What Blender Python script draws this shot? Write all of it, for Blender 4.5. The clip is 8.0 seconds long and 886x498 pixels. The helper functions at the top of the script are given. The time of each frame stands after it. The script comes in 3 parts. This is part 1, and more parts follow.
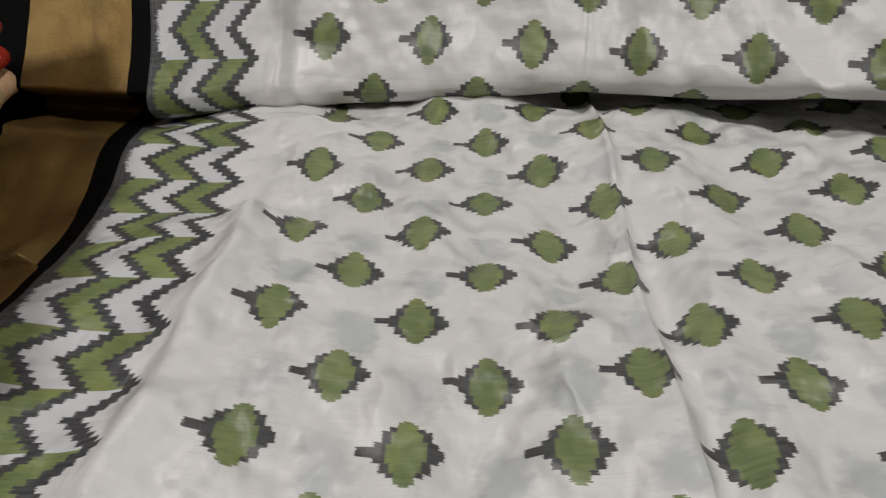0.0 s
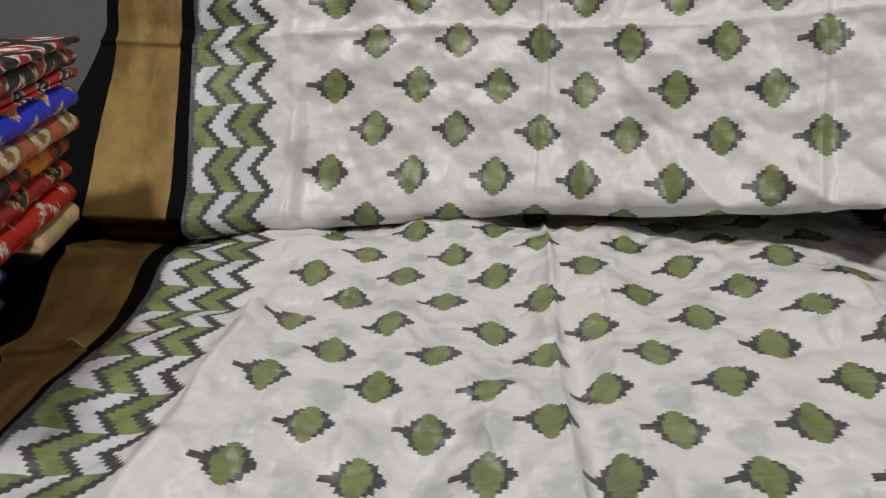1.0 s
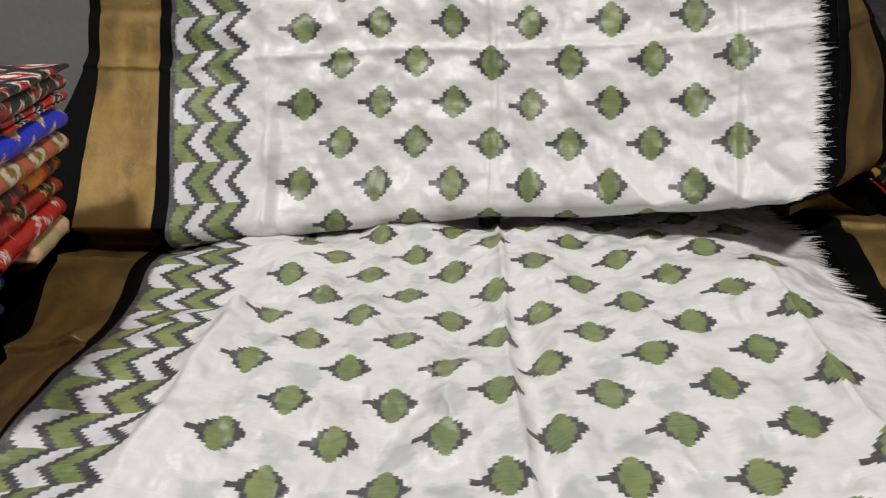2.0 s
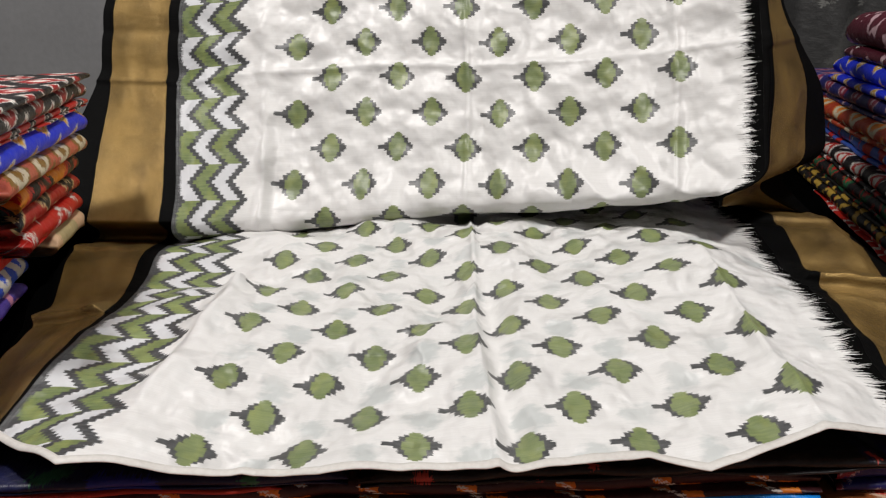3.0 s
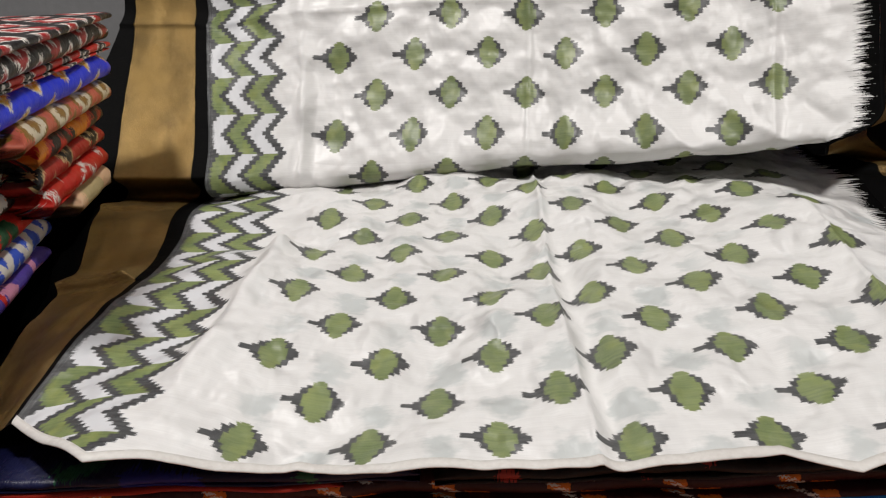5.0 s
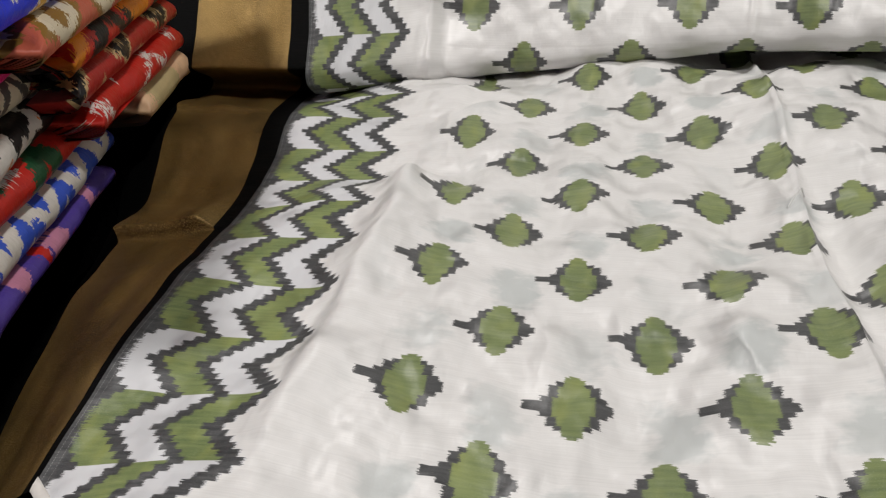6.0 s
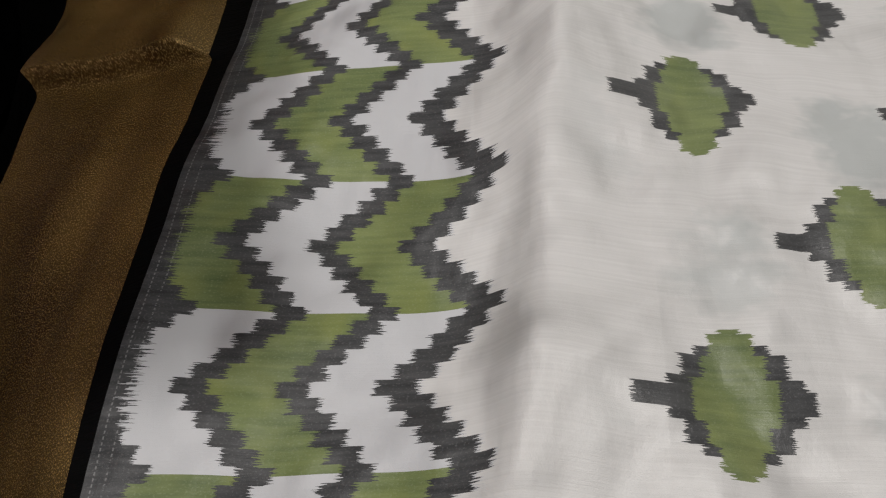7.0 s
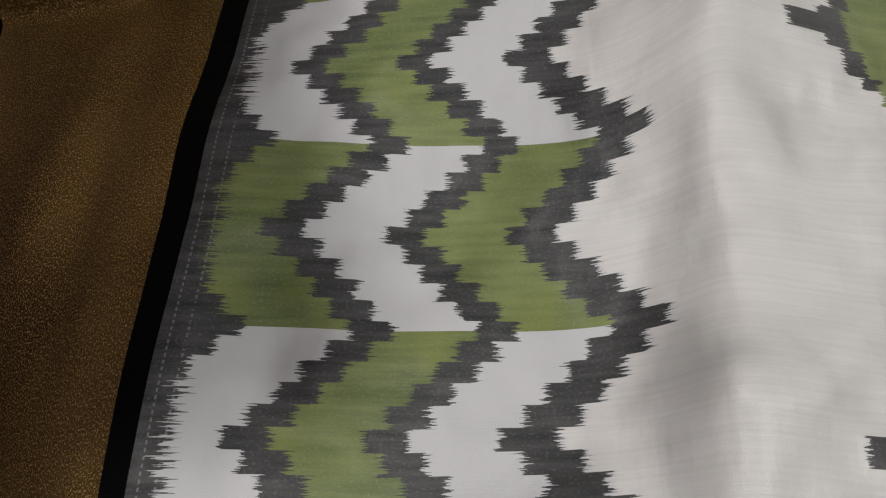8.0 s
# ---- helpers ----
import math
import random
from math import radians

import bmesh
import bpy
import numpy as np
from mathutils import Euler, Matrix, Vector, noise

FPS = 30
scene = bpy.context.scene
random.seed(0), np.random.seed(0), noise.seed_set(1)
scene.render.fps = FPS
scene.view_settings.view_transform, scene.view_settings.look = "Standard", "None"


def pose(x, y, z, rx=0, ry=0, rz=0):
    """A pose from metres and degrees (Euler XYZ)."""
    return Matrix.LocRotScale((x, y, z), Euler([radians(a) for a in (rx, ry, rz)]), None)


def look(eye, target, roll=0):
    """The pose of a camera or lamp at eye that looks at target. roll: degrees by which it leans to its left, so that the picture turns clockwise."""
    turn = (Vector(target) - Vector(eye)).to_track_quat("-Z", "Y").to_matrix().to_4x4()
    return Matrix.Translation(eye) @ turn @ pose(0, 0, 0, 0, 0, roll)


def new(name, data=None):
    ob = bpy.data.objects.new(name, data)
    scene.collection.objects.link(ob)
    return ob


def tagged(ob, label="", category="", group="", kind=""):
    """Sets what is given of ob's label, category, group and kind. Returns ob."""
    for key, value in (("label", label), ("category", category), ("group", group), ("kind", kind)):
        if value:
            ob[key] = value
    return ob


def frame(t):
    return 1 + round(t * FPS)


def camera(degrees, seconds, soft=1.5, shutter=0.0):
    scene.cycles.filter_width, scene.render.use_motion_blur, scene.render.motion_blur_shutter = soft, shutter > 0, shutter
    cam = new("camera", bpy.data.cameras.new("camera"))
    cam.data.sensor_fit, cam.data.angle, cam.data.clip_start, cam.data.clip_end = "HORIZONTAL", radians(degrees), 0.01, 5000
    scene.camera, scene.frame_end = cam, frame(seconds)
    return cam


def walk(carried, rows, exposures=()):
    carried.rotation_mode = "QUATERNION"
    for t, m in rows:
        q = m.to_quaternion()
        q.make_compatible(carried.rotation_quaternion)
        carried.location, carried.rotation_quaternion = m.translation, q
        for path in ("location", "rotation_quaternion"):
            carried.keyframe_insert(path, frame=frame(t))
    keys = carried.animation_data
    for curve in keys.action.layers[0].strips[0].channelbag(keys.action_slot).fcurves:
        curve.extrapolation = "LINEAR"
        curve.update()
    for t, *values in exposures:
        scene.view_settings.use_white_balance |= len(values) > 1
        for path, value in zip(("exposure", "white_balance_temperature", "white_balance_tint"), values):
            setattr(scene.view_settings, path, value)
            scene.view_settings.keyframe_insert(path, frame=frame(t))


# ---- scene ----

# ---------------------------------------------------------------- camera
cam = camera(58.84, 8.0, 1.2)
PATH = [  # seconds, eye x y z, yaw, pitch, roll
    (0.0, 0.0583, 0.1277, 0.6468, 4.042, -32.167, 0.809),
    (0.5, 0.1137, 0.0580, 0.6708, 5.980, -26.652, -0.517),
    (1.0, 0.1451, -0.0237, 0.6870, 7.125, -22.247, -1.108),
    (1.5, 0.1543, -0.0630, 0.7121, 5.995, -22.117, -1.494),
    (3.0, 0.1878, -0.2638, 0.6871, 3.585, -18.522, -1.074),
    (3.5, 0.1898, -0.2870, 0.6813, 3.794, -18.186, -1.230),
    (4.0, 0.1879, -0.2867, 0.6745, 4.070, -18.103, -1.450),
    (5.3, 0.1153, -0.0688, 0.6498, 7.667, -23.808, -3.010),
    (5.5, 0.1037, -0.0015, 0.6544, 10.021, -25.534, -3.592),
    (6.0, 0.0381, 0.1152, 0.6250, 15.288, -32.366, -5.285),
    (6.5, -0.0480, 0.2557, 0.5750, 15.883, -42.943, -8.798),
    (7.0, -0.1335, 0.3440, 0.5239, 14.301, -52.673, -11.095),
    (7.5, -0.1782, 0.3824, 0.4991, 14.324, -57.497, -11.693),
    (8.0, -0.1815, 0.3960, 0.4861, 13.398, -59.022, -10.898),
]


def aim(x, y, z, yaw, pitch, roll):
    a, p = radians(yaw), radians(pitch)
    ahead = Vector((-math.sin(a) * math.cos(p), math.cos(a) * math.cos(p), math.sin(p)))
    return look((x, y, z), Vector((x, y, z)) + ahead, roll)


EXPOSURE = [(0.0, -0.78), (0.5, -0.74), (1.0, -0.64), (1.5, -0.45), (3.0, -0.05), (4.0, -0.05), (5.5, -0.22), (6.0, -0.30), (6.5, -0.45), (7.0, -0.71), (7.5, -0.75), (8.0, -0.74)]
walk(cam, [(t, aim(*row)) for t, *row in PATH], EXPOSURE)

# ---------------------------------------------------------------- light
world = bpy.data.worlds.new("room_light")
scene.world = world
world.use_nodes = True
world.node_tree.nodes["Background"].inputs[0].default_value = (0.9, 0.95, 1.0, 1)
world.node_tree.nodes["Background"].inputs[1].default_value = 0.03


def ceiling_lamp(name, x, y, z, sx, sy, watts, colour):
    lamp = bpy.data.lights.new(name, "AREA")
    lamp.shape, lamp.size, lamp.size_y = "RECTANGLE", sx, sy
    lamp.energy, lamp.color = watts, colour
    ob = new(name, lamp)
    ob.matrix_world = pose(x, y, z)
    return ob


ceiling_lamp("panel_light", -0.95, 0.55, 2.66, 0.22, 0.22, 45, (1.0, 0.965, 0.93))
ceiling_lamp("panel_light", 1.10, -0.35, 2.66, 0.24, 0.24, 53, (1.0, 0.965, 0.93))


# ---------------------------------------------------------------- material kit
class Nodes:
    """Short hand for shader arithmetic."""

    def __init__(self, name):
        self.mat = bpy.data.materials.new(name)
        self.mat.use_nodes = True
        self.tree = self.mat.node_tree
        self.bsdf = self.tree.nodes["Principled BSDF"]

    def put(self, socket, value):
        if isinstance(value, bpy.types.NodeSocket):
            self.tree.links.new(value, socket)
        elif isinstance(value, (tuple, list)) and len(value) == 3 and len(socket.default_value) == 4:
            socket.default_value = (*value, 1)
        else:
            socket.default_value = value

    def math(self, op, a, b=0.0, c=0.0):
        n = self.tree.nodes.new("ShaderNodeMath")
        n.operation = op
        for s, v in zip(n.inputs, (a, b, c)):
            self.put(s, v)
        return n.outputs[0]

    def add(self, a, b): return self.math("ADD", a, b)
    def sub(self, a, b): return self.math("SUBTRACT", a, b)
    def mul(self, a, b): return self.math("MULTIPLY", a, b)
    def gt(self, a, b): return self.math("GREATER_THAN", a, b)
    def lt(self, a, b): return self.math("LESS_THAN", a, b)
    def both(self, a, b): return self.math("MULTIPLY", a, b)
    def either(self, a, b): return self.math("MAXIMUM", a, b)
    def invert(self, a): return self.math("SUBTRACT", 1.0, a)
    def inside(self, a, low, high): return self.both(self.gt(a, low), self.lt(a, high))
    def floor(self, a): return self.math("FLOOR", a)
    def absolute(self, a): return self.math("ABSOLUTE", a)

    def mix(self, f, a, b):
        n = self.tree.nodes.new("ShaderNodeMix")
        n.data_type = "RGBA"
        self.put(n.inputs[0], f), self.put(n.inputs[6], a), self.put(n.inputs[7], b)
        return n.outputs[2]

    def uv(self):
        n = self.tree.nodes.new("ShaderNodeUVMap")
        n.uv_map = "weave"
        s = self.tree.nodes.new("ShaderNodeSeparateXYZ")
        self.put(s.inputs[0], n.outputs[0])
        return s.outputs[0], s.outputs[1]

    def place(self):
        return self.tree.nodes.new("ShaderNodeTexCoord").outputs["Object"]

    def vec(self, x, y, z=0.0):
        n = self.tree.nodes.new("ShaderNodeCombineXYZ")
        for s, v in zip(n.inputs, (x, y, z)):
            self.put(s, v)
        return n.outputs[0]

    def noise(self, vector, scale, detail=2.0, rough=0.5):
        n = self.tree.nodes.new("ShaderNodeTexNoise")
        self.put(n.inputs["Vector"], vector)
        n.inputs["Scale"].default_value, n.inputs["Detail"].default_value, n.inputs["Roughness"].default_value = scale, detail, rough
        return n.outputs["Fac"]

    def remap(self, value, a, b, c, d):
        n = self.tree.nodes.new("ShaderNodeMapRange")
        for s, v in zip(n.inputs, (value, a, b, c, d)):
            self.put(s, v)
        return n.outputs[0]

    def bump(self, height, strength, distance):
        n = self.tree.nodes.new("ShaderNodeBump")
        n.inputs["Strength"].default_value, n.inputs["Distance"].default_value = strength, distance
        self.put(n.inputs["Height"], height)
        self.put(self.bsdf.inputs["Normal"], n.outputs[0])

    def shade(self, colour, rough=0.5, metal=0.0, spec=0.5, sheen=0.0):
        self.put(self.bsdf.inputs["Base Color"], colour)
        self.put(self.bsdf.inputs["Roughness"], rough)
        self.put(self.bsdf.inputs["Metallic"], metal)
        self.put(self.bsdf.inputs["Specular IOR Level"], spec)
        self.put(self.bsdf.inputs["Sheen Weight"], sheen)
        return self.mat


def ikat_silk():
    """White silk with a woven ikat design: u counts half columns of motifs, v counts their rows."""
    n = Nodes("white_ikat_silk")
    u, v = n.uv()
    rag = n.noise(n.vec(n.mul(u, 4.0), n.mul(v, 110.0)), 1.0, 2.0, 0.7)
    rag2 = n.noise(n.vec(n.mul(u, 1.5), n.mul(v, 14.0), 3.3), 1.0, 1.0)
    i = n.add(n.add(u, n.mul(n.sub(rag, 0.5), 0.20)), n.mul(n.sub(rag2, 0.5), 0.05))
    # zigzag stripe along one side
    shifted = n.add(v, 99.4)
    cell = n.floor(shifted)
    part_way = n.absolute(n.sub(n.mul(n.sub(shifted, cell), 2.0), 1.0))
    steps = n.mul(n.floor(n.add(n.mul(part_way, 5.0), 0.5)), 0.2)
    w = n.sub(i, n.mul(steps, 0.50))
    odd = n.math("MODULO", cell, 2.0)
    even = n.invert(odd)
    bands = n.either(n.either(n.inside(w, -3.37, -3.16), n.inside(w, -2.74, -2.54)), n.either(n.inside(w, -2.11, -1.85), n.lt(w, -3.88)))
    first = n.either(n.inside(w, -3.88, -3.37), n.inside(w, -2.54, -2.11))
    second = n.inside(w, -3.16, -2.74)
    zig_green = n.either(n.both(first, even), n.both(second, odd))
    # scattered stepped diamonds on a staggered lattice
    p = n.floor(n.add(n.mul(n.add(u, v), 0.5), 0.5))
    q = n.floor(n.add(n.mul(n.sub(u, v), 0.5), 0.5))
    ci, cj = n.add(p, q), n.sub(p, q)
    di, dj = n.sub(n.add(u, n.mul(n.sub(rag, 0.5), 0.16)), ci), n.absolute(n.sub(v, cj))
    here = n.both(n.inside(ci, -0.5, 11.5), n.gt(cj, -2.5))
    step = n.floor(n.mul(n.add(dj, 0.015), 7.5))
    adi = n.absolute(di)
    green = n.both(n.lt(adi, n.sub(0.250, n.mul(step, 0.062))), n.lt(dj, 0.415))
    black = n.both(n.lt(adi, n.sub(0.395, n.mul(step, 0.088))), n.lt(dj, 0.31))
    tail = n.both(n.inside(di, -0.60, 0.46), n.lt(dj, 0.060))
    motif_green = n.both(green, here)
    motif_dark = n.both(n.both(n.either(black, tail), n.invert(green)), here)
    # far selvage feathers into black
    spike = n.noise(n.vec(n.mul(u, 0.5), n.mul(v, 26.0), 6.0), 1.0, 1.0, 0.5)
    tuft = n.noise(n.vec(0.0, n.mul(v, 5.0), 9.0), 1.0, 1.0)
    feather = n.gt(n.add(n.add(i, n.mul(n.sub(rag, 0.5), 0.8)), n.add(n.mul(n.mul(n.sub(spike, 0.5), 1.15), n.remap(v, 8.5, 9.3, 1.0, 0.45)), n.mul(n.sub(tuft, 0.5), 0.6))), 12.66)
    margin = n.lt(n.add(i, n.mul(n.sub(rag, 0.5), 0.25)), -3.60)
    stitch = n.both(n.either(n.inside(u, -3.70, -3.69), n.inside(u, -3.62, -3.61)), n.lt(n.math("FRACT", n.mul(v, 32.0)), 0.55))
    dark = n.either(n.either(bands, margin), n.either(motif_dark, feather))
    seam = n.both(stitch, n.both(margin, 0.3))
    green_all = n.either(zig_green, motif_green)
    # ground colour: thread slubs and the design of the layer below showing through
    slub = n.noise(n.vec(n.mul(u, 1.2), n.mul(v, 60.0), 7.0), 1.0, 3.0)
    cloud = n.noise(n.vec(u, v, 1.0), 0.45, 2.0)
    white = n.mix(n.remap(slub, 0.3, 0.7, 0.0, 1.0), (0.67, 0.66, 0.65), (0.735, 0.725, 0.715))
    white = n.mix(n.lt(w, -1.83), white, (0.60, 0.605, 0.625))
    gu, gv = n.add(u, 0.9), n.add(v, 0.25)
    gp = n.floor(n.add(n.mul(n.add(gu, gv), 0.5), 0.5))
    gq = n.floor(n.add(n.mul(n.sub(gu, gv), 0.5), 0.5))
    wob = n.mul(n.sub(n.noise(n.vec(u, n.mul(v, 2.0), 5.0), 1.9, 3.0, 0.6), 0.5), 0.95)
    ga, gb = n.sub(gu, n.add(gp, gq)), n.sub(gv, n.sub(gp, gq))
    far = n.add(n.math("SQRT", n.add(n.mul(ga, ga), n.mul(gb, gb))), wob)
    ghost = n.both(n.remap(far, 0.20, 0.40, 1.0, 0.0), n.remap(cloud, 0.36, 0.56, 0.10, 0.85))
    ghost = n.both(ghost, n.both(n.lt(v, 8.6), n.remap(u, -1.0, -0.2, 0.0, 1.0)))
    white = n.mix(ghost, white, (0.49, 0.515, 0.51))
    tone = n.noise(n.vec(n.mul(u, 2.0), n.mul(v, 22.0), 2.0), 1.0, 3.0)
    tone2 = n.noise(n.vec(u, n.mul(v, 1.0), 9.0), 1.3, 1.0)
    leaf = n.mix(n.remap(n.mul(n.add(tone, tone2), 0.5), 0.30, 0.70, 0.0, 1.0), (0.100, 0.138, 0.058), (0.245, 0.290, 0.115))
    patch = n.noise(n.vec(n.mul(u, 3.0), n.mul(v, 2.2), 15.0), 1.0, 1.0)
    leaf = n.mix(n.remap(patch, 0.50, 0.70, 0.0, 0.45), leaf, (0.270, 0.300, 0.090))
    soot = n.mix(n.remap(tone, 0.3, 0.7, 0.0, 1.0), (0.038, 0.039, 0.041), (0.088, 0.089, 0.091))
    speck = n.noise(n.vec(n.mul(u, 60.0), n.mul(v, 85.0), 21.0), 1.0, 1.0)
    soot = n.mix(n.remap(speck, 0.56, 0.74, 0.0, 0.25), soot, (0.26, 0.26, 0.265))
    leaf = n.mix(n.remap(speck, 0.55, 0.72, 0.0, 0.30), leaf, (0.33, 0.37, 0.22))
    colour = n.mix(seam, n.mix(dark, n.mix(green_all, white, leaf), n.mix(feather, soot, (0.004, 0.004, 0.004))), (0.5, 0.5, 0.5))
    weave = n.add(n.noise(n.vec(n.mul(u, 60.0), n.mul(v, 60.0)), 3.0, 1.0), n.noise(n.vec(n.mul(u, 4.0), n.mul(v, 120.0)), 1.0, 2.0))
    crumple = n.noise(n.vec(u, v, 4.0), 1.15, 2.0, 0.40)
    facet = n.tree.nodes.new("ShaderNodeTexVoronoi")
    facet.feature = "SMOOTH_F1"
    facet.inputs["Scale"].default_value, facet.inputs["Smoothness"].default_value = 0.62, 0.30
    lean = n.mul(n.sub(n.noise(n.vec(u, v, 11.0), 0.9, 2.0), 0.5), 1.6)
    n.put(facet.inputs["Vector"], n.vec(n.add(n.mul(u, 1.25), lean), n.add(v, lean), 2.0))
    pressed = n.mul(facet.outputs["Distance"], n.remap(u, -1.6, -0.4, 0.25, 1.0))
    flat = n.remap(v, 8.3, 9.3, 1.0, 0.55)
    fine = n.noise(n.vec(n.mul(u, 1.6), v, 17.0), 3.2, 3.0, 0.55)
    n.bump(n.add(n.add(n.mul(weave, 0.005), n.mul(fine, 0.05)), n.mul(flat, n.add(n.mul(crumple, 1.7), n.mul(pressed, 1.0)))), 1.0, 0.014)
    return n.shade(colour, n.remap(slub, 0.2, 0.8, 0.36, 0.47), 0.0, n.mul(n.remap(u, -1.4, -0.6, 0.22, 0.72), n.invert(feather)), 0.0)


def zari_gold():
    n = Nodes("antique_gold_zari")
    u, v = n.uv()
    thread = n.noise(n.vec(n.mul(u, 14.0), n.mul(v, 110.0)), 1.0, 2.0)
    fleck = n.noise(n.vec(u, v, 3.0), 85.0, 2.0, 0.75)
    cloud = n.noise(n.vec(u, v, 1.0), 0.9, 3.0)
    base = n.mix(n.remap(cloud, 0.3, 0.7, 0.0, 1.0), (0.062, 0.033, 0.007), (0.22, 0.135, 0.038))
    base = n.mix(n.remap(fleck, 0.54, 0.62, 0.0, 0.95), base, (0.85, 0.58, 0.21))
    n.bump(n.add(n.mul(thread, 0.15), n.add(n.mul(fleck, 0.05), n.mul(cloud, 1.6))), 0.6, 0.006)
    return n.shade(base, n.remap(n.add(n.mul(thread, 0.5), n.mul(cloud, 0.5)), 0.35, 0.65, 0.38, 0.60), 0.60, 0.5, 0.0)


def black_silk():
    n = Nodes("black_silk")
    u, v = n.uv()
    t = n.noise(n.vec(n.mul(u, 6.0), n.mul(v, 60.0)), 1.0, 3.0)
    n.bump(t, 0.3, 0.002)
    return n.shade(n.mix(t, (0.001, 0.001, 0.001), (0.004, 0.004, 0.004)), 0.75, 0.0, 0.06, 0.0)


def printed_silk(name, ground, motif, accent, fine=16.0, amount=0.5, kind="diamond"):
    """Coloured ikat silk: nested stepped diamonds, zigzags or loose blots with feathered edges over a ground."""
    n = Nodes(name)
    u, v = n.uv()
    rag = n.noise(n.vec(n.mul(u, 30.0), n.mul(v, 420.0)), 1.0, 2.0, 0.7)
    rag2 = n.noise(n.vec(n.mul(u, 420.0), n.mul(v, 30.0), 3.0), 1.0, 1.0, 0.7)
    warp = n.noise(n.vec(u, v, 5.0), 18.0, 2.0)
    x = n.add(n.mul(u, fine), n.add(n.mul(n.sub(rag, 0.5), 0.5), n.mul(n.sub(warp, 0.5), 0.5)))
    y = n.add(n.mul(v, fine), n.add(n.mul(n.sub(rag2, 0.5), 0.2), n.mul(n.sub(warp, 0.5), 0.4)))
    loose = n.noise(n.vec(x, y, 8.0), 1.7, 1.0)
    if kind == "zigzag":
        tri = n.absolute(n.sub(n.mul(n.math("FRACT", n.mul(y, 0.7)), 2.0), 1.0))
        saw = n.math("FRACT", n.add(n.mul(x, 0.8), n.mul(tri, 0.9)))
        f1 = n.lt(saw, amount)
        f2 = n.gt(loose, 0.68)
    elif kind == "blot":
        f1 = n.gt(n.noise(n.vec(x, y, 1.0), 1.0, 1.0), 0.66 - 0.2 * amount)
        f2 = n.gt(loose, 0.70)
    elif kind == "dash":
        run = n.sub(n.math("FRACT", n.add(n.mul(v, fine), n.mul(n.sub(rag2, 0.5), 0.05))), 0.5)
        side = n.sub(n.math("FRACT", n.add(n.mul(u, fine * 4.2), n.mul(n.sub(rag, 0.5), 0.3))), 0.5)
        block = n.both(n.inside(n.add(run, n.mul(side, 0.15)), 0.08, 0.28), n.inside(side, -0.42, 0.05))
        other = n.both(n.inside(run, -0.22, -0.02), n.inside(n.add(side, n.mul(run, 0.6)), 0.10, 0.42))
        f1 = n.either(block, other)
        line = n.inside(n.add(run, n.mul(side, 0.45)), -0.045, 0.045)
        f2 = n.both(line, n.lt(n.math("FRACT", n.mul(side, 6.0)), 0.62))
    else:
        p = n.floor(n.add(n.mul(n.add(x, y), 0.5), 0.5))
        q = n.floor(n.add(n.mul(n.sub(x, y), 0.5), 0.5))
        di, dj = n.absolute(n.sub(x, n.add(p, q))), n.absolute(n.sub(y, n.sub(p, q)))
        d = n.add(n.mul(n.floor(n.mul(di, 9.0)), 0.1111), n.mul(n.floor(n.mul(dj, 9.0)), 0.1111))
        ring = n.inside(d, 0.66 * amount + 0.16, 0.66 * amount + 0.32)
        f1 = n.lt(d, 0.66 * amount + 0.16)
        f2 = n.either(n.both(ring, n.gt(loose, 0.46)), n.lt(d, 0.22 * amount + 0.03))
    colour = n.mix(f2, n.mix(f1, ground, motif), accent)
    shade = n.noise(n.vec(u, v, 2.0), 40.0, 3.0)
    colour = n.mix(n.remap(shade, 0.35, 0.75, 0.0, 0.15), colour, (0.02, 0.012, 0.012))
    n.bump(n.add(n.noise(n.vec(u, v), 45.0, 3.0), n.mul(rag, 0.15)), 0.6, 0.006)
    return n.shade(colour, 0.45, 0.0, 0.4, 0.0)


def plain(name, colour, dark, rough, scale, metal=0.0, bump=0.2, spec=0.4):
    n = Nodes(name)
    p = n.place()
    grain, blot = n.noise(p, scale, 4.0), n.noise(p, scale * 0.08, 2.0)
    n.bump(grain, bump, 0.003)
    return n.shade(n.mix(n.remap(n.mul(n.add(grain, blot), 0.5), 0.35, 0.65, 0.0, 1.0), dark, colour), rough, metal, spec)


SILK, GOLD, BLACK = ikat_silk(), zari_gold(), black_silk()
PLASTER = plain("grey_wall_paint", (0.235, 0.235, 0.24), (0.205, 0.205, 0.21), 0.85, 60.0)
CEILING = plain("white_ceiling_paint", (0.78, 0.78, 0.77), (0.72, 0.72, 0.71), 0.9, 40.0)
FLOOR = plain("grey_floor_tile", (0.30, 0.29, 0.28), (0.25, 0.24, 0.23), 0.4, 30.0)
DARKCLOTH = plain("black_cloth", (0.0025, 0.0025, 0.0025), (0.001, 0.001, 0.001), 0.95, 90.0, 0.0, 0.2, 0.0)
HEM = plain("white_hem_silk", (0.66, 0.64, 0.61), (0.56, 0.53, 0.50), 0.5, 200.0)


# ---------------------------------------------------------------- mesh kit
def part(name, mesh, material, parent=None, label=""):
    mesh.materials.append(material)
    ob = new(name, mesh)
    ob.parent = parent
    if label:
        ob["label"] = label
    return ob


